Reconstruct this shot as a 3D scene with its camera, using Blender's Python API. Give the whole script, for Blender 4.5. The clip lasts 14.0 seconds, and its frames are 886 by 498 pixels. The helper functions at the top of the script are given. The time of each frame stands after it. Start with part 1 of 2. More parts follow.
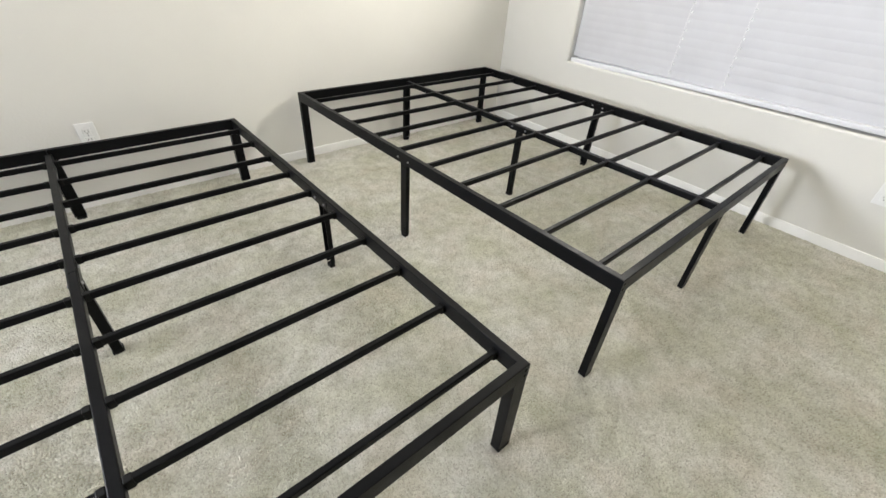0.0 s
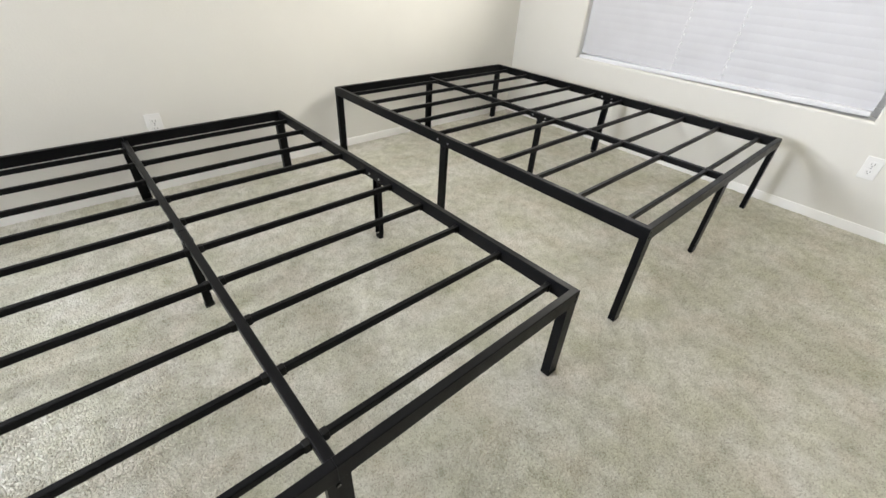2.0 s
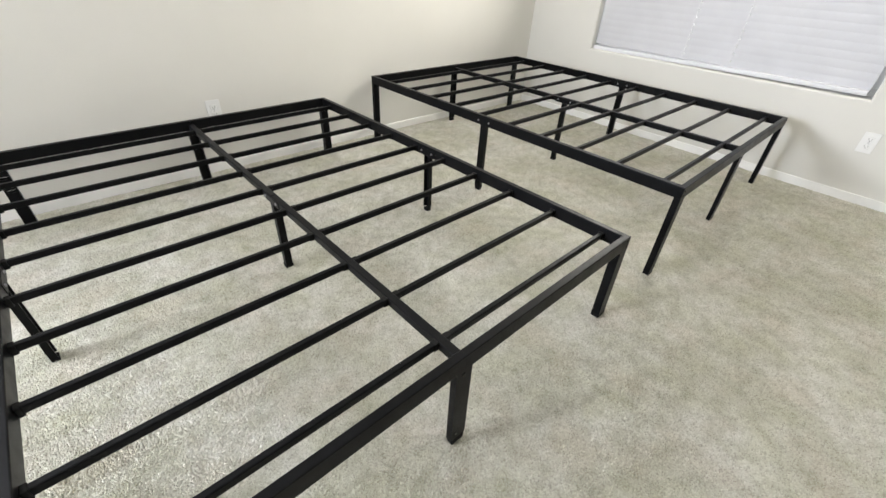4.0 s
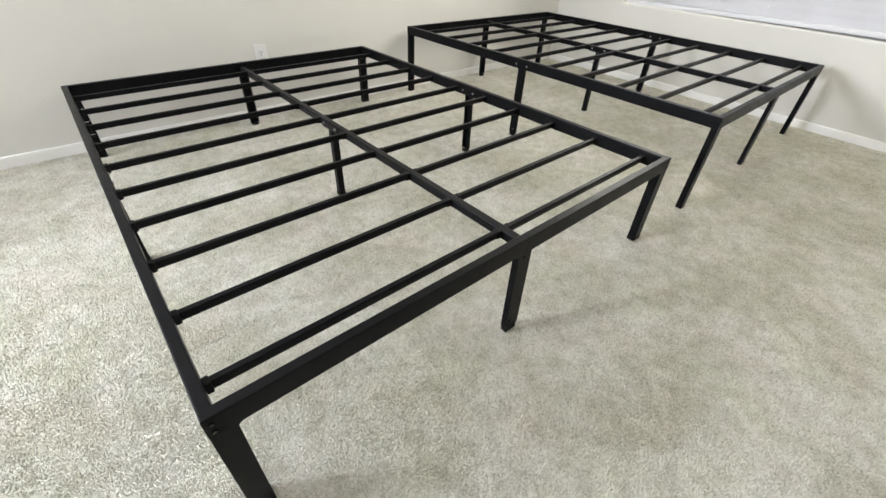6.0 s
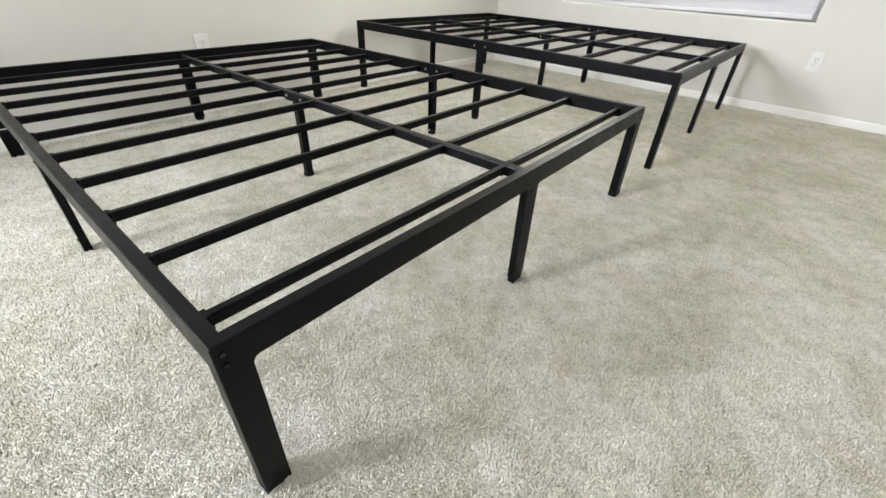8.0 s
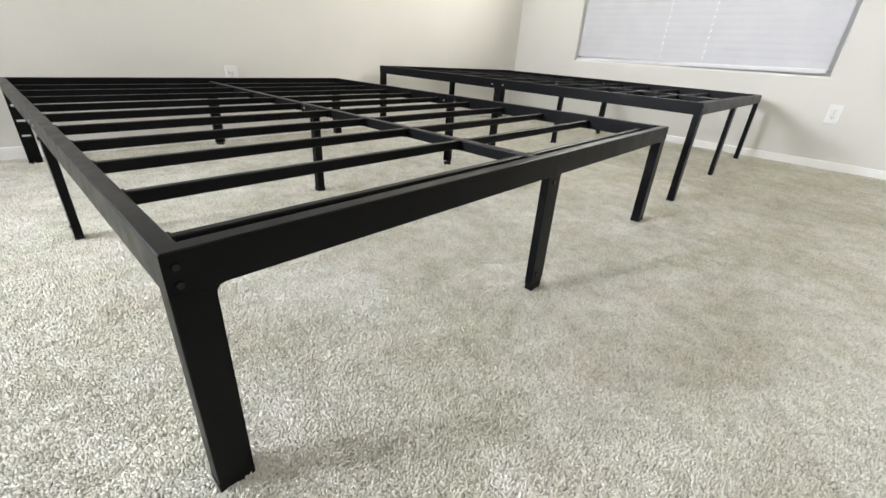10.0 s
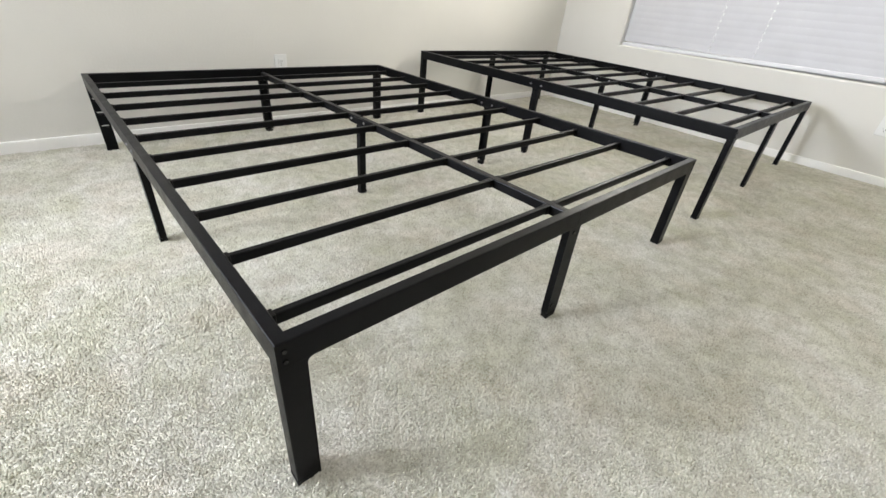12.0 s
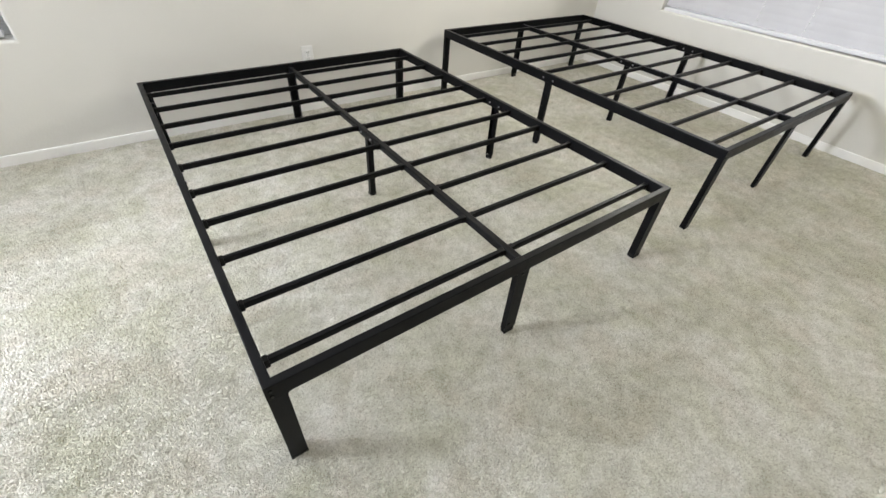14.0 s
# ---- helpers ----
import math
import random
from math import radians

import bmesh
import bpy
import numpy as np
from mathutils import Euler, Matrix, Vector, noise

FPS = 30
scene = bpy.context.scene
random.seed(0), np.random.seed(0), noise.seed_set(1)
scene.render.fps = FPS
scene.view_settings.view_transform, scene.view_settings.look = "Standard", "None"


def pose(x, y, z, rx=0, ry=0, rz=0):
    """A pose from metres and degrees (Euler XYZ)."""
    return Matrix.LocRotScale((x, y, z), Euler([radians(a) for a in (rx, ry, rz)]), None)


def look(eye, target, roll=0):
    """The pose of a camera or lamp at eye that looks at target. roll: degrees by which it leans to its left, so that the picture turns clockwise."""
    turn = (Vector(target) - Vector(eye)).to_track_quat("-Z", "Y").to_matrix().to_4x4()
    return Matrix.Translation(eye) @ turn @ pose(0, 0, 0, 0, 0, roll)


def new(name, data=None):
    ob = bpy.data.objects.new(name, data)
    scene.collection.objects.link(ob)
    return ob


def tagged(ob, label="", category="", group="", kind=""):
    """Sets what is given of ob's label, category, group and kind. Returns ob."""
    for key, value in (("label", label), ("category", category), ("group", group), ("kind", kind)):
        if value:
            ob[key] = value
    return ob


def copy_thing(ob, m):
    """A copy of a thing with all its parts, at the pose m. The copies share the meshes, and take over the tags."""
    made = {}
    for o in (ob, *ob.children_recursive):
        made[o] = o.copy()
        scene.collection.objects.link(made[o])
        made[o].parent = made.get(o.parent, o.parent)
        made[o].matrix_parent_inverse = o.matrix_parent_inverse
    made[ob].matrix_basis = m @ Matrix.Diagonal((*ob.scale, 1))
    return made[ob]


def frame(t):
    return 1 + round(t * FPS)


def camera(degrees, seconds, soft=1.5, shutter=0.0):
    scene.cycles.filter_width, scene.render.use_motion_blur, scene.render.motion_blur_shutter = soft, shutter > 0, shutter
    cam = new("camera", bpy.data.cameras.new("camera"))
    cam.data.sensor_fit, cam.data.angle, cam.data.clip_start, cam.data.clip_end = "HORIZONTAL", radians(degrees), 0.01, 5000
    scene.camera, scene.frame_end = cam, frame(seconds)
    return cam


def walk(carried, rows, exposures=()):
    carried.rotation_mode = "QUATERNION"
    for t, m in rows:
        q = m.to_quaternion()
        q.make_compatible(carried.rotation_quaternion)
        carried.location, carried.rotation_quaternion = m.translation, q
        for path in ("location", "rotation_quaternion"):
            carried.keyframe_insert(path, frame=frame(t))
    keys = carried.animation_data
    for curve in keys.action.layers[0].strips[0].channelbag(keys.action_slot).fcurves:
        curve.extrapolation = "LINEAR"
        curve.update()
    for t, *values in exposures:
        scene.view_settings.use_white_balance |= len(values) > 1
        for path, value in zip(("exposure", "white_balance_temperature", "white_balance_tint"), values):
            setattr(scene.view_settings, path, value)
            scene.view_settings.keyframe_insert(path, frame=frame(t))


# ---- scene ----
cam = camera(94.6, 14.0)
PATH = [
    (0, (0.165, 0.189, 1.103), (1.267, 1.384, -0.063), 4.1),
    (0.5, (0.06, 0.183, 1.096), (1.163, 1.371, -0.075), 3.9),
    (1, (-0.002, 0.169, 1.078), (1.097, 1.357, -0.097), 3.7),
    (1.5, (-0.076, 0.14, 1.082), (1.038, 1.32, -0.087), 3.6),
    (2, (-0.153, 0.118, 1.088), (0.972, 1.309, -0.058), 3.6),
    (2.5, (-0.219, 0.105, 1.087), (0.909, 1.299, -0.054), 3.4),
    (3, (-0.3, 0.109, 1.076), (0.848, 1.285, -0.063), 3.2),
    (5.5, (-0.721, 0.062, 0.99), (0.389, 1.222, -0.202), 3.4),
    (6, (-0.743, 0.028, 0.941), (0.324, 1.193, -0.286), 3.0),
    (6.5, (-0.767, 0.009, 0.891), (0.312, 1.161, -0.337), 2.7),
    (7, (-0.802, 0.039, 0.826), (0.341, 1.133, -0.396), 2.9),
    (7.5, (-0.861, 0.076, 0.781), (0.372, 1.101, -0.414), 3.8),
    (8, (-0.872, 0.086, 0.72), (0.413, 1.126, -0.405), 2.9),
    (10.5, (-0.865, 0.076, 0.516), (0.484, 1.287, -0.329), 4.6),
    (11, (-0.872, 0.079, 0.524), (0.451, 1.293, -0.355), 4.8),
    (11.5, (-0.896, 0.078, 0.615), (0.375, 1.296, -0.335), 5.0),
    (12, (-0.916, 0.073, 0.761), (0.29, 1.277, -0.286), 6.2),
    (12.5, (-0.908, 0.063, 0.921), (0.256, 1.233, -0.209), 7.7),
    (13, (-0.893, 0.032, 1.067), (0.221, 1.203, -0.112), 6.6),
    (13.5, (-0.848, -0.009, 1.132), (0.199, 1.158, -0.11), 5.3),
    (14, (-0.785, -0.06, 1.143), (0.155, 1.127, -0.164), 4.7),
]
walk(cam, [(t, look(eye, target, roll)) for t, eye, target, roll in PATH], [(0.0, 0.23), (3.0, 0.21), (6.0, 0.19), (8.0, 0.18), (11.0, 0.16), (14.0, 0.12)])

# ---- light ----
world = bpy.data.worlds.new("world")
scene.world = world
world.use_nodes = True
wn = world.node_tree
sky = wn.nodes.new("ShaderNodeTexSky")
sky.sky_type, sky.sun_disc = "NISHITA", False
sky.sun_elevation, sky.sun_rotation = radians(50), radians(200)
wn.nodes["Background"].inputs["Strength"].default_value = 0.10
wn.links.new(sky.outputs[0], wn.nodes["Background"].inputs["Color"])


def window_lamp(name, eye, target, sx, sy, watts, colour, spread=180):
    data = bpy.data.lights.new(name, "AREA")
    data.shape, data.size, data.size_y, data.energy, data.color = "RECTANGLE", sx, sy, watts, colour
    data.spread = radians(spread)
    lamp = new(name, data)
    lamp.matrix_world = look(eye, target)
    return lamp


window_lamp("daylight_behind_east_blind", (3.12, 1.15, 1.30), (0, 1.15, 1.30), 2.0, 1.7, 5, (0.93, 0.96, 1.0))
window_lamp("daylight_behind_north_blind", (-2.10, 2.93, 1.30), (-2.10, 0, 1.30), 2.0, 1.7, 9, (0.93, 0.96, 1.0))
window_lamp("daylight_in_west_window", (-3.18, 2.00, 1.42), (0.12, 0.22, 0.80), 0.50, 0.75, 46, (0.85, 0.90, 1.0), 104)
# added fill, unseen: hangs room-side of the closed north blind, bounced off the ceiling
window_lamp("ceiling_fill_before_north_blind", (-2.36, 2.26, 1.40), (-1.5, 0.2, 2.55), 1.40, 1.2, 88, (0.92, 0.93, 1.0))
# added warm fill, unseen, in front of the east blind; lifts north wall and ceiling
window_lamp("warm_fill_before_east_blind", (2.60, 1.25, 1.65), (0.5, 1.95, 2.50), 1.1, 0.66, 43, (1.0, 0.965, 0.88))



# ---- materials ----
def material(name):
    m = bpy.data.materials.new(name)
    m.use_nodes = True
    return m, m.node_tree, m.node_tree.nodes["Principled BSDF"]


def node(nt, kind, **values):
    n = nt.nodes.new(kind)
    for key, value in values.items():
        n.inputs[key].default_value = value
    return n


def ramp(nt, source, *stops):
    r = nt.nodes.new("ShaderNodeValToRGB")
    el = r.color_ramp.elements
    while len(el) < len(stops):
        el.new(0.5)
    for e, (p, c) in zip(el, stops):
        e.position, e.color = p, (*c, 1)
    nt.links.new(source, r.inputs[0])
    return r.outputs[0]


def geo_pos(nt):
    return nt.nodes.new("ShaderNodeNewGeometry").outputs["Position"]


def noise_tex(nt, vec, scale, detail=4.0, rough=0.55):
    n = node(nt, "ShaderNodeTexNoise", Scale=scale, Detail=detail, Roughness=rough)
    nt.links.new(vec, n.inputs["Vector"])
    return n.outputs["Fac"]


def bump(nt, bsdf, height, strength, distance):
    b = node(nt, "ShaderNodeBump", Strength=strength, Distance=distance)
    nt.links.new(height, b.inputs["Height"])
    nt.links.new(b.outputs[0], bsdf.inputs["Normal"])


def mix_colour(nt, kind, fac, a, b):
    m = nt.nodes.new("ShaderNodeMix")
    m.data_type, m.blend_type = "RGBA", kind
    for i, v in ((0, fac), (6, a), (7, b)):
        if isinstance(v, (int, float, tuple)):
            m.inputs[i].default_value = v
        else:
            nt.links.new(v, m.inputs[i])
    return m.outputs[2]


def wall_paint(name, base):
    m, nt, b = material(name)
    p = geo_pos(nt)
    dark = tuple(c * 0.94 for c in base)
    col = ramp(nt, noise_tex(nt, p, 1.3, 5), (0.3, dark), (0.7, base))
    nt.links.new(col, b.inputs["Base Color"])
    b.inputs["Roughness"].default_value = 0.62
    b.inputs["Specular IOR Level"].default_value = 0.35
    bump(nt, b, noise_tex(nt, p, 95, 3, 0.5), 0.16, 0.004)
    return m


def trim_paint(name, base, rough=0.4):
    m, nt, b = material(name)
    p = geo_pos(nt)
    col = ramp(nt, noise_tex(nt, p, 6, 5), (0.3, tuple(c * 0.93 for c in base)), (0.7, base))
    nt.links.new(col, b.inputs["Base Color"])
    b.inputs["Roughness"].default_value = rough
    bump(nt, b, noise_tex(nt, p, 40, 2), 0.05, 0.002)
    return m


def powder_coat():
    m, nt, b = material("black_powder_coat")
    p = geo_pos(nt)
    col = ramp(nt, noise_tex(nt, p, 9, 6), (0.3, (0.0030, 0.0031, 0.0036)), (0.75, (0.0056, 0.0057, 0.0066)))
    nt.links.new(col, b.inputs["Base Color"])
    r = ramp(nt, noise_tex(nt, p, 25, 5), (0.3, (0.29,) * 3), (0.7, (0.40,) * 3))
    nt.links.new(r, b.inputs["Roughness"])
    b.inputs["Specular IOR Level"].default_value = 0.11
    bump(nt, b, noise_tex(nt, p, 900, 2), 0.10, 0.0006)
    return m


def plain(name, base, rough, metal=0.0, gloss=0.5):
    m, nt, b = material(name)
    p = geo_pos(nt)
    col = ramp(nt, noise_tex(nt, p, 30, 4), (0.3, tuple(c * 0.85 for c in base)), (0.7, base))
    nt.links.new(col, b.inputs["Base Color"])
    b.inputs["Roughness"].default_value = rough
    b.inputs["Metallic"].default_value = metal
    b.inputs["Specular IOR Level"].default_value = gloss
    return m


def carpet_colour(nt, island):
    """Speckled beige pile: each tuft its own tone, with broad lay marks."""
    p = geo_pos(nt)
    if island:
        fac = nt.nodes.new("ShaderNodeNewGeometry").outputs["Random Per Island"]
    else:
        fac = noise_tex(nt, p, 420, 2)
    tone = ramp(nt, fac, (0.0, (0.48, 0.462, 0.408)), (0.18, (0.585, 0.568, 0.508)), (0.5, (0.665, 0.65, 0.592)), (1.0, (0.75, 0.738, 0.685)))
    broad = ramp(nt, noise_tex(nt, p, 3.0, 5, 0.6), (0.38, (0.81, 0.812, 0.745)), (0.60, (1.0, 1.0, 1.0)))
    fine = ramp(nt, noise_tex(nt, p, 17, 4, 0.6), (0.36, (0.82, 0.82, 0.785)), (0.58, (1.0, 1.0, 1.0)))
    hue = ramp(nt, noise_tex(nt, p, 5.3, 3, 0.5), (0.36, (1.0, 0.972, 0.955)), (0.5, (1.0, 1.0, 1.0)), (0.64, (0.985, 0.99, 0.945)))
    lay = mix_colour(nt, "MULTIPLY", 1.0, mix_colour(nt, "MULTIPLY", 1.0, broad, hue), fine)
    return mix_colour(nt, "MULTIPLY", 1.0, tone, lay)


def carpet(name, island):
    m, nt, b = material(name)
    nt.links.new(carpet_colour(nt, island), b.inputs["Base Color"])
    b.inputs["Roughness"].default_value = 0.95
    b.inputs["Specular IOR Level"].default_value = 0.1
    b.inputs["Sheen Weight"].default_value = 0.15
    if not island:
        bump(nt, b, noise_tex(nt, geo_pos(nt), 300, 3), 0.9, 0.008)
    return m


def blind_vinyl():
    m, nt, b = material("white_vinyl")
    p = geo_pos(nt)
    col = ramp(nt, noise_tex(nt, p, 4, 5), (0.3, (0.80, 0.80, 0.835)), (0.7, (0.83, 0.83, 0.865)))
    nt.links.new(col, b.inputs["Base Color"])
    b.inputs["Roughness"].default_value = 0.45
    tr = node(nt, "ShaderNodeBsdfTranslucent", Color=(0.83, 0.83, 0.86, 1))
    mx = node(nt, "ShaderNodeMixShader", Fac=0.12)
    nt.links.new(b.outputs[0], mx.inputs[1])
    nt.links.new(tr.outputs[0], mx.inputs[2])
    nt.links.new(mx.outputs[0], nt.nodes["Material Output"].inputs["Surface"])
    return m


def window_glass():
    m, nt, b = material("window_glass")
    b.inputs["Base Color"].default_value = (0.97, 0.99, 0.98, 1)
    b.inputs["Roughness"].default_value = 0.02
    b.inputs["Transmission Weight"].default_value = 1.0
    b.inputs["IOR"].default_value = 1.45
    return m


WALL = wall_paint("beige_wall_paint", (0.71, 0.697, 0.657))
CEILING = wall_paint("white_ceiling_paint", (0.80, 0.79, 0.76))
TRIM = trim_paint("white_gloss_trim", (0.90, 0.895, 0.875))
PLASTIC = trim_paint("white_plastic", (0.80, 0.80, 0.79), 0.3)
SLOT = plain("dark_slot", (0.06, 0.055, 0.05), 0.6)
BLACK = powder_coat()
CAP = plain("black_plastic", (0.006, 0.006, 0.006), 0.5, 0.0, 0.15)
BOLT = plain("zinc_bolt", (0.35, 0.35, 0.37), 0.35, 1.0)
BLACK_BOLT = plain("blackened_bolt", (0.02, 0.02, 0.021), 0.16, 0.6)
CARPET = carpet("carpet_backing", False)
PILE = carpet("carpet_pile", True)
VINYL = blind_vinyl()
SLAT = trim_paint("white_blind_slat", (0.60, 0.603, 0.638), 0.5)


def lit_glass():
    m, nt, b = material("lit_frosted_glass")
    b.inputs["Base Color"].default_value = (0.9, 0.88, 0.82, 1)
    b.inputs["Emission Color"].default_value = (1.0, 0.90, 0.62, 1)
    b.inputs["Emission Strength"].default_value = 29
    return m


DOME = lit_glass()
GLASS = window_glass()


# ---- mesh helpers ----
def part(name, bm, mat, parent=None, label=""):
    me = bpy.data.meshes.new(name)
    bmesh.ops.recalc_face_normals(bm, faces=bm.faces)
    bm.to_mesh(me)
    bm.free()
    me.materials.append(mat)
    ob = new(name, me)
    if parent is not None:
        ob.parent = parent
    if label:
        ob["label"] = label
    return ob


def smooth(ob):
    for f in ob.data.polygons:
        f.use_smooth = True
    return ob


def box(bm, lo, hi, bevel=0.0, segments=2):
    lo, hi = Vector(lo), Vector(hi)
    r = bmesh.ops.create_cube(bm, size=1, matrix=Matrix.Translation((lo + hi) / 2) @ Matrix.Diagonal((*(hi - lo), 1)))
    if bevel:
        edges = list({e for v in r["verts"] for e in v.link_edges})
        bmesh.ops.bevel(bm, geom=edges, offset=bevel, segments=segments, affect="EDGES", profile=0.5)


def boxed(lo, hi, bevel=0.0, segments=2):
    bm = bmesh.new()
    box(bm, lo, hi, bevel, segments)
    return bm


def sweep(bm, profile, along, m=None):
    """Closed profile of (a, b) points, run from along(a, b)[0] to along(a, b)[1] on the third axis; m lays (a, b, s) into the thing."""
    m = m or Matrix()
    ends = [[], []]
    for a, b in profile:
        s = along(a, b)
        for i in (0, 1):
            ends[i].append(bm.verts.new(m @ Vector((a, b, s[i]))))
    n = len(profile)
    for i in range(n):
        j = (i + 1) % n
        bm.faces.new((ends[0][i], ends[0][j], ends[1][j], ends[1][i]))
    bm.faces.new(ends[0][::-1])
    bm.faces.new(ends[1])


def tube_profile(wide, height, radius=0.0028):
    """A rectangular tube: outer face at a = 0, top at b = 0, inner face at a = wide, with rounded long edges."""
    ring = []
    for left, up, r, start in ((1, 1, radius, 180), (0, 1, radius, 90), (0, 0, 0.0006, 0), (1, 0, 0.0006, -90)):
        for d in (0, 30, 60, 90):
            q = radians(start - d)
            ring.append(((r if left else wide - r) + r * math.cos(q), (-r if up else r - height) + r * math.sin(q)))
    return ring


def cylinder(bm, centre, axis, radius, depth, segments=14):
    rot = Vector(axis).to_track_quat("Z", "Y").to_matrix().to_4x4()
    r = bmesh.ops.create_cone(bm, cap_ends=True, segments=segments, radius1=radius, radius2=radius * 0.85, depth=depth,
                              matrix=Matrix.Translation(centre) @ rot)
    return r


# ---- the room ----
NORTH = 2.622          # inner face of the north wall
EAST, SKEW = 2.822, 0.033  # the east wall's inner face: x = EAST + SKEW * y
WEST, SOUTH, HIGH = -3.30, -2.60, 2.44
FLOOR = -0.008
THICK = 0.16

ue = Vector((SKEW, 1, 0)).normalized()
M_EAST = Matrix(((ue.x, 0, ue.y, EAST), (ue.y, 0, -ue.x, 0), (0, 1, 0, 0), (0, 0, 0, 1)))   # u north, v up, w outwards
M_NORTH = Matrix(((-1, 0, 0, 0), (0, 0, 1, NORTH), (0, 1, 0, 0), (0, 0, 0, 1)))               # u west, v up, w outwards
M_WEST = Matrix(((0, 0, -1, WEST), (-1, 0, 0, 0), (0, 1, 0, 0), (0, 0, 0, 1)))                 # u south, v up, w outwards
CORNER_X = EAST + SKEW * NORTH


def wall_with_opening(name, m, u0, u1, v0, v1, hole, thick=THICK, soft=0.014):
    """A thick wall with one opening, whose drywall edges are rounded."""
    a0, a1, b0, b1 = hole
    bm = bmesh.new()
    rings = []
    for w in (0, thick):
        outer = [bm.verts.new((u, v, w)) for u, v in ((u0, v0), (u1, v0), (u1, v1), (u0, v1))]
        inner = [bm.verts.new((u, v, w)) for u, v in ((a0, b0), (a1, b0), (a1, b1), (a0, b1))]
        for i in range(4):
            j = (i + 1) % 4
            bm.faces.new((outer[i], outer[j], inner[j], inner[i]))
        rings.append((outer, inner))
    for k in (0, 1):
        for i in range(4):
            j = (i + 1) % 4
            bm.faces.new((rings[0][k][i], rings[0][k][j], rings[1][k][j], rings[1][k][i]))
    front = [bm.edges.get((rings[0][1][i], rings[0][1][(i + 1) % 4])) for i in range(4)]
    bmesh.ops.bevel(bm, geom=front, offset=soft, segments=4, affect="EDGES", profile=0.5)
    bm.transform(m)
    return part(name, bm, WALL)


E_HOLE = (0.205, 1.985, 0.548, 2.02)
N_HOLE = (1.163, 2.92, 0.540, 2.02)
tagged(wall_with_opening("wall_east", M_EAST, SOUTH, NORTH / ue.y + 0.001, FLOOR - 0.05, HIGH, E_HOLE),
       "smooth beige painted drywall with a window opening", "wall", kind="structure")
tagged(wall_with_opening("wall_north", M_NORTH, -CORNER_X - 0.2, -WEST, FLOOR - 0.05, HIGH, N_HOLE),
       "smooth beige painted drywall behind the bed heads", "wall", kind="structure")
W_HOLE = (-2.50, -1.00, 0.60, 2.06)
tagged(wall_with_opening("wall_west", M_WEST, -NORTH, -SOUTH, FLOOR - 0.05, HIGH, W_HOLE), "plain beige painted wall with a window opening", "wall", kind="structure")
tagged(part("wall_south", boxed((WEST - THICK, SOUTH - THICK, FLOOR - 0.05), (EAST + 0.3, SOUTH, HIGH)), WALL), "plain beige painted wall", "wall", kind="structure")
tagged(part("ceiling", boxed((WEST - THICK, SOUTH - THICK, HIGH), (CORNER_X + 0.3, NORTH + THICK, HIGH + 0.12)), CEILING), "plain white painted ceiling", "ceiling", kind="structure")
tagged(part("floor", boxed((WEST - 0.05, SOUTH - 0.05, FLOOR - 0.10), (CORNER_X + 0.1, NORTH + 0.1, FLOOR)), CARPET),
       "beige carpet backing of the bedroom floor", "floor", kind="structure")

# the sheet of ground outside the windows
tagged(part("ground", boxed((-60, -60, -0.60), (60, 60, -0.40)), plain("dry_ground", (0.30, 0.26, 0.20), 0.9)),
       "bare dry ground outside the windows", "ground", kind="structure")

BASE = [(0, 0), (0, 0.054), (0.003, 0.061), (0.007, 0.063), (0.0125, 0.060), (0.0135, 0.048), (0.0135, 0)]


def baseboard(m, u0, u1, label):
    """A low white baseboard with an eased top; a is its thickness, b its height."""
    bm = bmesh.new()
    sweep(bm, [(a, 0.88 * b) for a, b in BASE], lambda a, b: (u0, u1), m @ Matrix(((0, 0, 1, 0), (0, 1, 0, FLOOR + 0.002), (-1, 0, 0, 0), (0, 0, 0, 1))))
    return tagged(part("baseboard", bm, TRIM), label, "baseboard", kind="structure")


baseboard(M_EAST, SOUTH, NORTH - 0.016, "low white painted baseboard under the window")
baseboard(M_NORTH, -CORNER_X, -WEST, "low white painted baseboard behind the beds")


# ---- windows and blinds ----
def window(name, m, hole, label):
    """A vinyl window: outer frame, centre mullion, two panes, at the back of the opening."""
    a0, a1, b0, b1 = hole
    ob = tagged(new(name), label, "window", kind="structure")
    mid = (a0 + a1) / 2
    def bar(n, lo, hi):
        bm = boxed(lo, hi, 0.004)
        bm.transform(m)
        return part(n, bm, TRIM, ob)
    w0, w1 = 0.115, 0.155
    bar("frame", (a0, b0, w0), (a1, b0 + 0.045, w1))
    bar("frame", (a0, b1 - 0.045, w0), (a1, b1, w1))
    bar("frame", (a0, b0 + 0.045, w0), (a0 + 0.045, b1 - 0.045, w1))
    bar("frame", (a1 - 0.045, b0 + 0.045, w0), (a1, b1 - 0.045, w1))
    bar("mullion", (mid - 0.025, b0 + 0.045, w0), (mid + 0.025, b1 - 0.045, w1))
    for p0, p1 in ((a0 + 0.045, mid - 0.025), (mid + 0.025, a1 - 0.045)):
        bm = boxed((p0, b0 + 0.045, 0.135), (p1, b1 - 0.045, 0.139))
        bm.transform(m)
        part("pane", bm, GLASS, ob).visible_shadow = False
    return ob


window("window_1", M_EAST, E_HOLE, "white vinyl window behind a closed blind")
window("window_3", M_WEST, W_HOLE, "plain white vinyl window letting daylight in")
window("window_2", M_NORTH, N_HOLE, "white vinyl window behind a closed blind")

PITCH, CHORD = 0.0445, 0.050


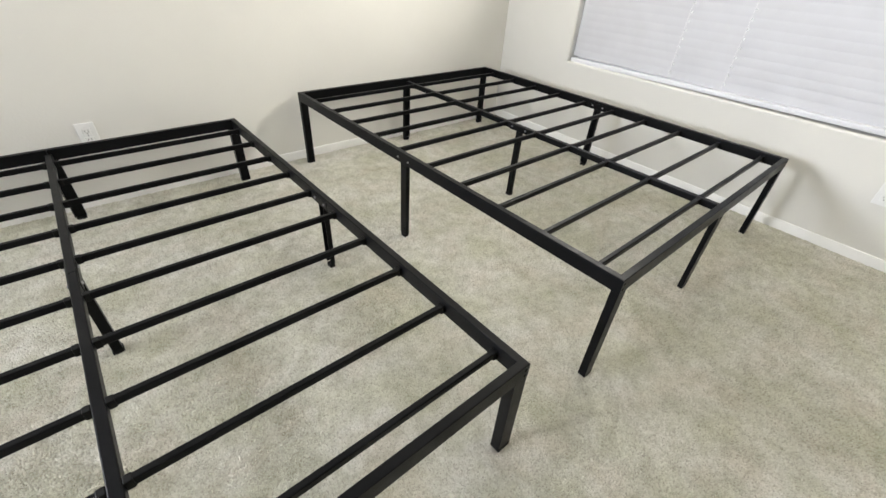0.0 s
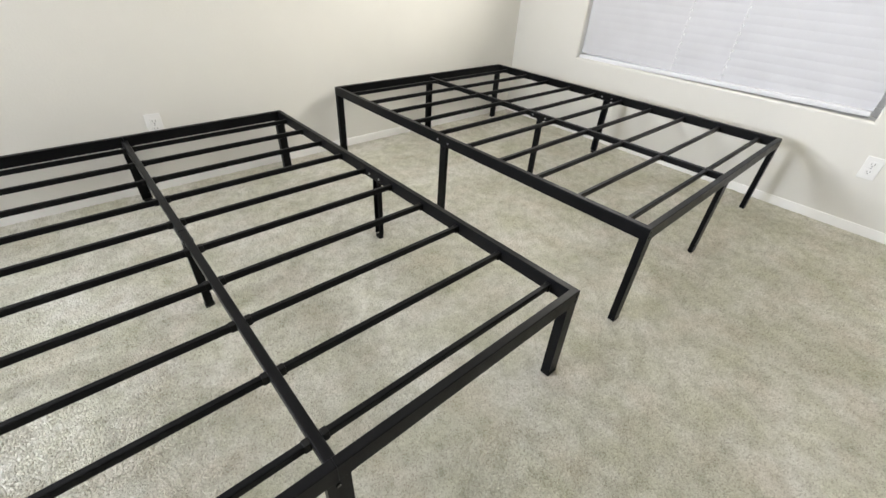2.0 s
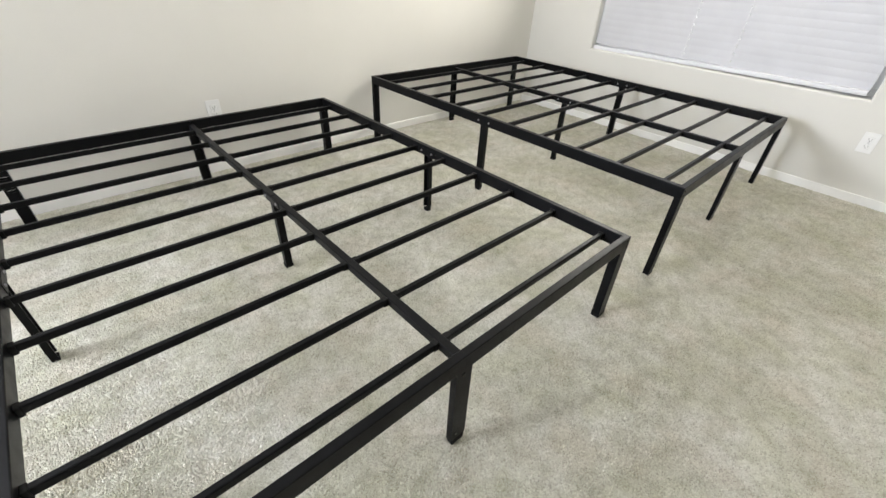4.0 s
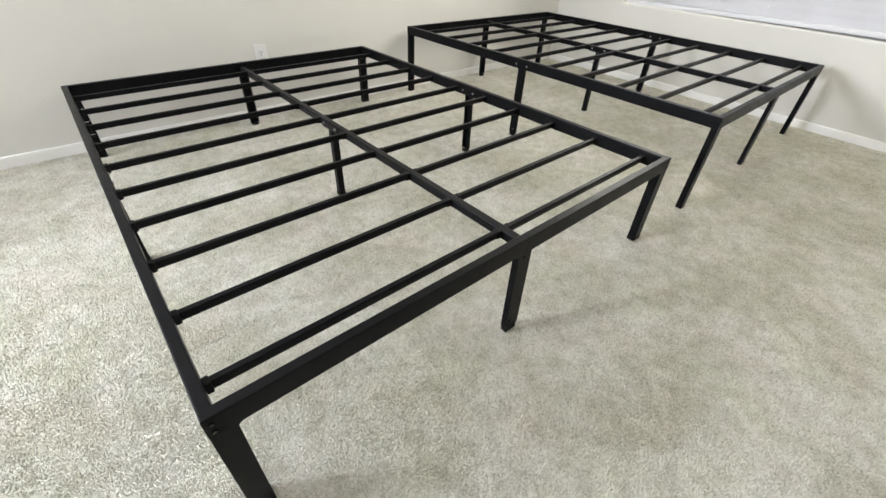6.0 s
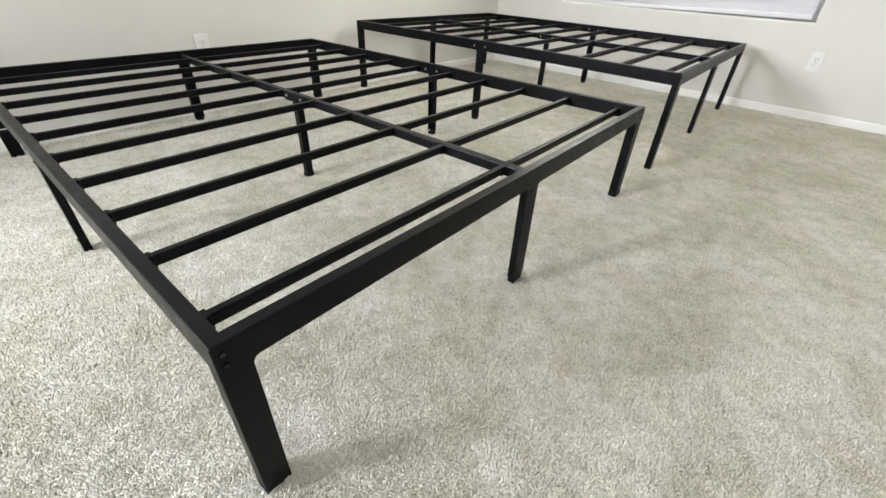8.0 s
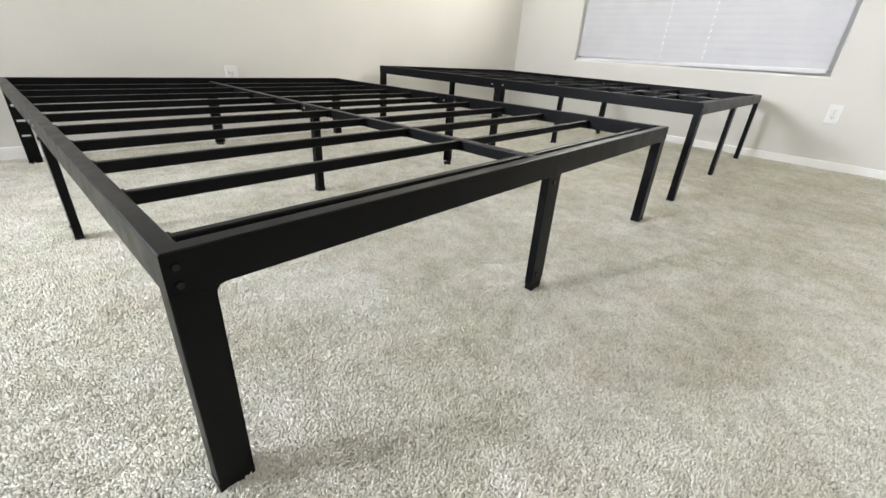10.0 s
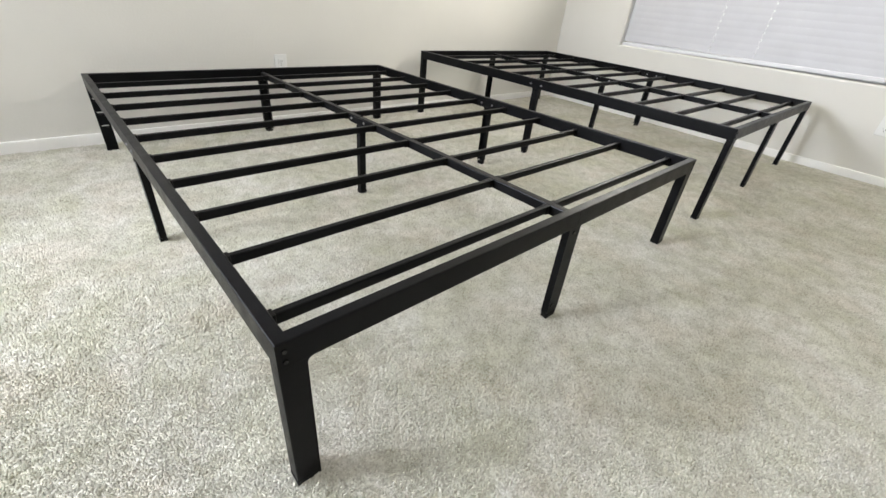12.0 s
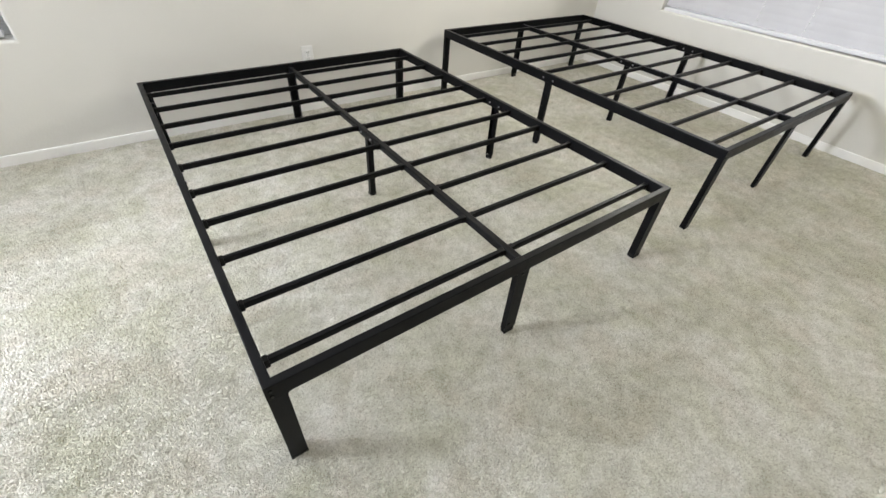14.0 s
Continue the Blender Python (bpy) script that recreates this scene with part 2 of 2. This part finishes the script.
def slat_mesh(length, holes):
    """One closed slat: a shallow curved strip with cord slots, hung from its middle; u runs along it."""
    bm = bmesh.new()
    tilt, thick = radians(88.6), 0.0012

    def point(s, t):
        bow = 0.0010 * (1 - (2 * s / CHORD) ** 2) + t
        return s * math.sin(tilt) + bow * math.cos(tilt), s * math.cos(tilt) - bow * math.sin(tilt)

    def strip(s0, s1, u0, u1):
        steps = [s0 + (s1 - s0) * i / 6 for i in range(7)]
        prof = [point(s, 0) for s in steps] + [point(s, thick) for s in reversed(steps)]
        sweep(bm, prof, lambda a, b: (u0, u1), Matrix(((0, 0, 1, 0), (1, 0, 0, 0), (0, 1, 0, 0), (0, 0, 0, 1))))

    edges = [0.0, *[h + d for h in holes for d in (-0.003, 0.003)], length]
    for k in range(0, len(edges), 2):
        strip(-CHORD / 2, CHORD / 2, edges[k], edges[k + 1])
    for h in holes:
        strip(-CHORD / 2, 0.004, h - 0.003, h + 0.003)
        strip(0.013, CHORD / 2, h - 0.003, h + 0.003)
    bmesh.ops.recalc_face_normals(bm, faces=bm.faces)
    me = bpy.data.meshes.new("slat")
    bm.to_mesh(me)
    bm.free()
    me.materials.append(SLAT)
    return me


def blind(m, hole, holes, label):
    a0, a1, b0, b1 = hole
    u0, u1 = a0 + 0.030, a1 - 0.012
    ob = tagged(new("window_blind"), label, "window blind")
    depth = 0.040
    bm = boxed((0, -0.014, -0.026), (u1 - u0, 0.014, 0.026), 0.006, 3)
    bm.transform(m @ Matrix.Translation((u0, b0 + 0.026, depth)) @ pose(0, 0, 0, 0, 0, -math.degrees(0.016 / (u1 - u0))))
    smooth(part("bottom_rail", bm, VINYL, ob))
    bm = boxed((u0, b1 - 0.055, depth - 0.028), (u1, b1 - 0.004, depth + 0.028), 0.003)
    bm.transform(m)
    part("headrail", bm, PLASTIC, ob)
    me = slat_mesh(u1 - u0, holes)
    v = b0 + 0.060
    while v < b1 - 0.07:
        s = new("slat", me)
        s.parent = ob
        s.matrix_basis = m @ Matrix.Translation((u0, v, depth))
        v += PITCH
    for h in holes:
        for w in (-0.026, 0.026):
            bm = bmesh.new()
            cylinder(bm, (u0 + h, (b0 + b1) / 2, depth + w), (0, 1, 0), 0.0007, b1 - b0 - 0.06, 6)
            bm.transform(m)
            part("ladder_cord", bm, PLASTIC, ob)
    return ob


blind(M_EAST, E_HOLE, [0.731, 1.037], "closed white slatted blind glowing with daylight in the east window")
blind(M_NORTH, N_HOLE, [0.60, 1.13], "closed white slatted blind in the north window beside the bed")


# ---- bed frames ----
RAIL_H, FLANGE, PLATE = 0.0485, 0.023, 0.003


def rails(ob, name, m, length):
    """One side of the frame in two tube halves, mitred at the corners; m puts (inwards, up, along) at the corner."""
    prof = tube_profile(FLANGE, RAIL_H)
    half = length / 2
    for lo, hi, a, b in ((0, half - 0.0003, 1, 0), (half + 0.0003, length, 0, -1)):
        bm = bmesh.new()
        sweep(bm, prof, lambda p, q: (lo + a * p, hi + b * p), m)
        part(name, bm, BLACK, ob)
    if name != "side_rail":
        return
    # splice plate on the inner face of the joint, with its bolts through the rail
    bm = bmesh.new()
    box(bm, (FLANGE, -RAIL_H + 0.004, half - 0.058), (FLANGE + 0.0025, -0.012, half + 0.058), 0.001, 1)
    bm.transform(m)
    plate = part("splice_plate", bm, BLACK, ob)
    for s in (-0.036, 0.036):
        for face, sign in ((FLANGE + 0.004, 1), (-0.0012, -1)):
            bm = bmesh.new()
            cylinder(bm, (face, -0.028, half + s), (sign, 0, 0), 0.0050, 0.004)
            bm.transform(m)
            part("bolt", bm, BOLT, plate, "small bolt head")


def corner_leg(ob, x, y, sx, sy, top, wide, side, slots=False):
    """A corner leg of rectangular tube: broad face along x, a filleted shoulder under the rail."""
    leg_top = top - RAIL_H
    r = 0.010
    fil = [(wide + r - r * math.cos(q), leg_top - r + r * math.sin(q)) for q in [radians(d) for d in (0, 30, 60, 90)]]
    bm = bmesh.new()
    for near, far, flare in ((0, PLATE, True), (side - PLATE, side, False)):
        lay = Matrix(((sx, 0, 0, x), (0, 0, sy, y), (0, 1, 0, 0), (0, 0, 0, 1)))
        shoulder = fil if flare else [(wide, leg_top)]
        low = 0.006
        for z in ([0.110, 0.170, 0.230] if slots else []):
            # a slot for a headboard bracket
            sweep(bm, [(0, z), (0, low), (wide, low), (wide, z)], lambda a, b: (near, far), lay)
            for a0, a1 in ((0, 0.008), (wide - 0.008, wide)):
                sweep(bm, [(a0, z + 0.012), (a0, z), (a1, z), (a1, z + 0.012)], lambda a, b: (near, far), lay)
            low = z + 0.012
        sweep(bm, [(0, leg_top), (0, low), (wide, low)] + shoulder, lambda a, b: (near, far), lay)
    for near, far in ((0, PLATE), (wide - PLATE, wide)):
        sidep = [(PLATE, leg_top), (PLATE, 0.006), (side - PLATE, 0.006), (side - PLATE, leg_top)]
        sweep(bm, sidep, lambda a, b: (near, far), Matrix(((0, 0, sx, x), (sy, 0, 0, y), (0, 1, 0, 0), (0, 0, 0, 1))))
    edge = [e for e in bm.edges if abs(e.verts[0].co.x - x) < 1e-5 and abs(e.verts[0].co.y - y) < 1e-5
            and abs(e.verts[1].co.x - x) < 1e-5 and abs(e.verts[1].co.y - y) < 1e-5]
    bmesh.ops.bevel(bm, geom=edge, offset=0.002, segments=2, affect="EDGES", profile=0.5)
    leg = part("leg", bm, BLACK, ob)
    bm = bmesh.new()
    p, q = (x - sx * 0.0008, y - sy * 0.0008), (x + sx * (wide + 0.0008), y + sy * (side + 0.0008))
    box(bm, (min(p[0], q[0]), min(p[1], q[1]), FLOOR), (max(p[0], q[0]), max(p[1], q[1]), 0.009), 0.002, 2)
    part("foot_cap", bm, CAP, leg, "black plastic foot cap")
    for z in (top - 0.016, top - 0.036):
        bm = bmesh.new()
        cylinder(bm, (x + sx * 0.0120, y - sy * 0.0010, z), (0, -sy, 0), 0.0044, 0.004)
        part("bolt", bm, BLACK_BOLT, leg, "small black bolt head")
    return leg


def middle_leg(ob, x, y, axis, sign, top, wide, deep):
    """A leg under the middle of a side: a channel whose face flares into the rail. axis: the rail's direction; sign: inwards."""
    def lay(a, b, c):
        return (x + a, y + sign * b, c) if axis == "x" else (x + sign * b, y + a, c)
    bm = bmesh.new()
    h, z1, r = wide / 2, top - RAIL_H + 0.004, 0.014
    flare = [(h + r - r * math.cos(q), z1 - r + r * math.sin(q)) for q in [radians(d) for d in (0, 30, 60, 90)]]
    prof = [(-h, 0.020), (-h + 0.006, 0.006), (h - 0.006, 0.006), (h, 0.020)] + flare + [(-a, b) for a, b in reversed(flare)]
    ends = [[bm.verts.new(lay(a, s, b)) for a, b in prof] for s in (0, PLATE)]
    n = len(prof)
    for i in range(n):
        bm.faces.new((ends[0][i], ends[0][(i + 1) % n], ends[1][(i + 1) % n], ends[1][i]))
    bm.faces.new(ends[0])
    bm.faces.new(ends[1][::-1])
    for a in (-h, h - PLATE):
        p, q = Vector(lay(a, PLATE, 0.012)), Vector(lay(a + PLATE, deep, z1))
        box(bm, (min(p.x, q.x), min(p.y, q.y), 0.012), (max(p.x, q.x), max(p.y, q.y), z1))
    leg = part("leg", bm, BLACK, ob)
    p, q = Vector(lay(-h + 0.004, -0.001, 0)), Vector(lay(h - 0.004, deep + 0.001, 0))
    part("foot_cap", boxed((min(p.x, q.x), min(p.y, q.y), FLOOR), (max(p.x, q.x), max(p.y, q.y), 0.010), 0.002), CAP, leg, "black plastic foot cap")
    out = (0, -sign, 0) if axis == "x" else (-sign, 0, 0)
    for a, z in ((-wide * 0.06, z1 - 0.020), (-wide * 0.22, 0.040)):
        bm = bmesh.new()
        cylinder(bm, lay(a, -0.001, z), out, 0.0055, 0.004)
        part("bolt", bm, BLACK_BOLT, leg, "small black bolt head")
    return leg


def bed_frame(x0, y0, wide, long, top, label, lean=(0, 0, 0), first_slat=0.088, slotted=False, leg_size=(0.044, 0.030)):
    """A slatted steel platform bed frame: tube rails, centre beam, ten rows of half slats, nine legs."""
    ob = tagged(new("bed_frame"), label, "bed frame", group="bed frames in the room")
    ob.matrix_world = pose(x0 + wide / 2, y0 + long / 2, 0, *lean)
    cx, cy = wide / 2, long / 2
    lx, hx, ly, hy = -cx, cx, -cy, cy
    rails(ob, "side_rail", Matrix(((1, 0, 0, lx), (0, 0, 1, ly), (0, 1, 0, top), (0, 0, 0, 1))), long)
    rails(ob, "side_rail", Matrix(((-1, 0, 0, hx), (0, 0, 1, ly), (0, 1, 0, top), (0, 0, 0, 1))), long)
    rails(ob, "foot_rail", Matrix(((0, 0, 1, lx), (1, 0, 0, ly), (0, 1, 0, top), (0, 0, 0, 1))), wide)
    rails(ob, "head_rail", Matrix(((0, 0, 1, lx), (-1, 0, 0, hy), (0, 1, 0, top), (0, 0, 0, 1))), wide)
    # centre beam in two lengths with a splice sleeve
    bw, bt, bh = 0.024, top - 0.017, 0.028
    for p, q in ((ly + FLANGE + 0.001, -0.0005), (0.0005, hy - FLANGE - 0.001)):
        part("centre_beam", boxed((-bw / 2, p, bt - bh), (bw / 2, q, bt), 0.003), BLACK, ob)
    for p, q in ((ly + FLANGE + 0.0005, ly + FLANGE + 0.022), (hy - FLANGE - 0.022, hy - FLANGE - 0.0005)):
        part("beam_bracket", boxed((-bw / 2 - 0.004, p, bt - bh - 0.004), (bw / 2 + 0.004, q, bt - bh - 0.0005), 0.001, 1), BLACK, ob)
    sleeve = part("beam_sleeve", boxed((-bw / 2 - 0.0025, -0.065, bt - bh - 0.003), (bw / 2 + 0.0025, 0.065, bt - 0.004), 0.002), BLACK, ob)
    for s in (-0.045, 0.045):
        for sign in (-1, 1):
            bm = bmesh.new()
            cylinder(bm, (sign * (bw / 2 + 0.004), s, bt - 0.014), (sign, 0, 0), 0.0052, 0.004)
            part("bolt", bm, BOLT, sleeve, "small bolt head")
    # slats, each row in two halves with a plastic holder at either end
    st, sh, sw = top - 0.0185, 0.0215, 0.0155
    half = cx - PLATE - bw / 2
    bm = boxed((0.0195, -sw / 2, -sh), (half - 0.004, sw / 2, 0), 0.003)
    slat = part("slat", bm, BLACK, ob)
    part("end_cap", boxed((0.0192, -sw / 2 - 0.0025, -sh - 0.004), (0.031, sw / 2 + 0.0025, 0.0015), 0.002), CAP, slat, "black plastic slat holder")
    part("end_cap", boxed((half - 0.016, -sw / 2 - 0.0015, -sh - 0.002), (half - 0.001, sw / 2 + 0.0015, 0.001), 0.002), CAP, slat, "black plastic slat holder")
    first = True
    for k in range(10):
        y = ly + first_slat + k * (long - 0.213) / 9
        for side in (-1, 1):
            jog = random.uniform(-0.0015, 0.0015)
            place = pose(side * (cx - PLATE - 0.001), y + jog, st, 0, 0, 0 if side < 0 else 180)
            if first:
                slat.matrix_basis = place
                first = False
            else:
                copy_thing(slat, place)
    # legs
    for sy, y in ((1, ly), (-1, hy)):
        for sx, x in ((1, lx), (-1, hx)):
            corner_leg(ob, x, y, sx, sy, top, *leg_size, slots=slotted and x < 0 and y > 0)
    middle_leg(ob, 0, ly + 0.0025, "x", 1, top, 0.050, 0.0195)
    middle_leg(ob, 0, hy - 0.0025, "x", -1, top, 0.046, 0.0195)
    middle_leg(ob, lx + 0.0025, 0, "y", 1, top, 0.040, 0.0195)
    middle_leg(ob, hx - 0.0025, 0, "y", -1, top, 0.040, 0.0195)
    bm = boxed((-0.014, -0.014, 0.006), (0.014, 0.014, bt - bh - 0.004), 0.003)
    leg = part("leg", bm, BLACK, ob)
    part("foot_cap", boxed((-0.016, -0.016, FLOOR), (0.016, 0.016, 0.012), 0.004), CAP, leg, "black plastic foot cap")
    return ob


bed_frame(-0.790, 0.497, 1.544, 2.026, 0.340, "low black steel slatted bed frame standing bare on the carpet", (-0.17, -0.28, 0), 0.088, True)
bed_frame(1.121, 0.494, 1.517, 2.046, 0.418, "taller black steel slatted bed frame standing under the window", (0.28, 0, 0), 0.100, False, (0.041, 0.025))


# ---- ceiling light ----
def ceiling_light(x, y):
    """A flush ceiling light: metal pan and a frosted dome that is switched on."""
    ob = tagged(new("ceiling_light"), "lit flush ceiling light with a frosted glass dome", "ceiling light")
    ob.location = (x, y, HIGH)
    bm = bmesh.new()
    cylinder(bm, (0, 0, -0.012), (0, 0, 1), 0.165, 0.024, 32)
    part("pan", bm, PLASTIC, ob)
    bm = bmesh.new()
    bmesh.ops.create_uvsphere(bm, u_segments=24, v_segments=12, radius=0.15)
    bmesh.ops.delete(bm, geom=[v for v in bm.verts if v.co.z > 0.001], context="VERTS")
    bm.transform(Matrix.Translation((0, 0, -0.0245)) @ Matrix.Diagonal((1, 1, 0.55, 1)))
    smooth(part("dome", bm, DOME, ob, "glowing frosted glass dome"))
    return ob


ceiling_light(2.25, -0.85)


# ---- outlets ----
def outlet(m, u, v, label):
    ob = tagged(new("wall_outlet"), label, "wall outlet")
    def add(n, bm, mat, parent, lab=""):
        bm.transform(m)
        return part(n, bm, mat, parent, lab)
    bm = bmesh.new()
    box(bm, (u - 0.036, v - 0.057, -0.006), (u + 0.036, v + 0.057, 0.0), 0.0025, 3)
    plate = add("cover_plate", bm, PLASTIC, ob)
    for s in (-0.0195, 0.0195):
        face = add("receptacle", boxed((u - 0.0165, v + s - 0.0145, -0.0085), (u + 0.0165, v + s + 0.0145, -0.0055), 0.003, 2), PLASTIC, ob)
        for dx, h in ((-0.0065, 0.009), (0.0065, 0.007)):
            add("slot", boxed((u + dx - 0.0012, v + s - h / 2 + 0.002, -0.0092), (u + dx + 0.0012, v + s + h / 2 + 0.002, -0.0086)), SLOT, face, "dark socket slot")
        bm = bmesh.new()
        cylinder(bm, (u, v + s - 0.0085, -0.0089), (0, 0, -1), 0.0025, 0.0006, 10)
        add("slot", bm, SLOT, face, "dark socket hole")
    bm = bmesh.new()
    cylinder(bm, (u, v, -0.0068), (0, 0, -1), 0.003, 0.0014, 10)
    add("screw", bm, BOLT, plate)
    return ob


outlet(M_NORTH, -0.137, 0.334, "white duplex wall outlet behind the low bed")
outlet(M_EAST, 0.110, 0.336, "white duplex wall outlet beside the tall bed")


# ---- carpet pile ----
def pile(x0, x1, y0, y1, step, name):
    """Short leaning tufts of carpet yarn, each a small three-sided spike."""
    rng = np.random.default_rng(7)

    def scatter(a0, a1, b0, b1, gap):
        nx, ny = int((a1 - a0) / gap), int((b1 - b0) / gap)
        gx, gy = np.meshgrid(np.arange(nx), np.arange(ny))
        px = a0 + (gx.ravel() + rng.uniform(-0.45, 0.45, nx * ny) + 0.5) * gap
        py = b0 + (gy.ravel() + rng.uniform(-0.45, 0.45, nx * ny) + 0.5) * gap
        return px, py, np.full(nx * ny, gap)

    parts = [scatter(x0, x1 - 1.5, y0, y0 + 1.45, step)]
    parts.append(scatter(x1 - 1.5, x1, y0, y0 + 1.45, 1.25 * step))
    parts.append(scatter(x0, x1, y0 + 1.45, y1, 1.25 * step))
    # coarser tufts in the far corners of the room
    parts.append(scatter(WEST, x0, SOUTH, NORTH, 2.6 * step))
    parts.append(scatter(x0, x1, SOUTH, y0, 2.6 * step))
    x, y, gap = (np.concatenate(c) for c in zip(*parts))
    keep = (x < EAST + SKEW * y - 0.016) & (y < NORTH - 0.018)
    x, y, gap = x[keep], y[keep], gap[keep]
    n = len(x)
    lay = 0.9 * np.sin(2.1 * x + 1.3 * y) + 0.9 * np.sin(3.3 * y - 1.7 * x + 1.0)
    lean = rng.uniform(0.0, 0.0030, n)
    turn = lay + rng.normal(0, 1.2, n)
    clump = rng.uniform(0.0, 1.0, (1200, 1200))[((x - WEST) / 0.0062).astype(int) % 1200, ((y - SOUTH) / 0.0062).astype(int) % 1200]
    tall = (0.0034 + 0.0034 * clump + rng.uniform(0.0, 0.0026, n)) * np.minimum(gap / step, 2.3)
    ang = rng.uniform(0, 2 * np.pi, n)[:, None] + np.array([0, 2 * np.pi / 3, 4 * np.pi / 3])[None]
    r0 = (gap * rng.uniform(0.85, 1.15, n))[:, None]
    v = np.zeros((n, 4, 3))
    v[:, :3, 0], v[:, :3, 1], v[:, :3, 2] = x[:, None] + r0 * np.cos(ang), y[:, None] + r0 * np.sin(ang), FLOOR + 0.002
    v[:, 3, 0], v[:, 3, 1], v[:, 3, 2] = x + lean * np.cos(turn), y + lean * np.sin(turn), FLOOR + tall
    tri = np.array([(0, 1, 3), (1, 2, 3), (2, 0, 3)])
    f = (tri[None] + 4 * np.arange(n)[:, None, None]).reshape(-1)
    me = bpy.data.meshes.new(name)
    me.vertices.add(4 * n)
    me.vertices.foreach_set("co", v.reshape(-1))
    me.loops.add(len(f))
    me.loops.foreach_set("vertex_index", f.astype(np.int32))
    me.polygons.add(len(f) // 3)
    me.polygons.foreach_set("loop_start", np.arange(0, len(f), 3, dtype=np.int32))
    me.update(calc_edges=True)
    me.materials.append(PILE)
    return new(name, me)


tagged(pile(-1.75, 2.95, -0.45, NORTH, 0.0037, "carpet_pile"), "speckled beige cut-pile carpet covering the bedroom floor", "carpet", kind="stuff")
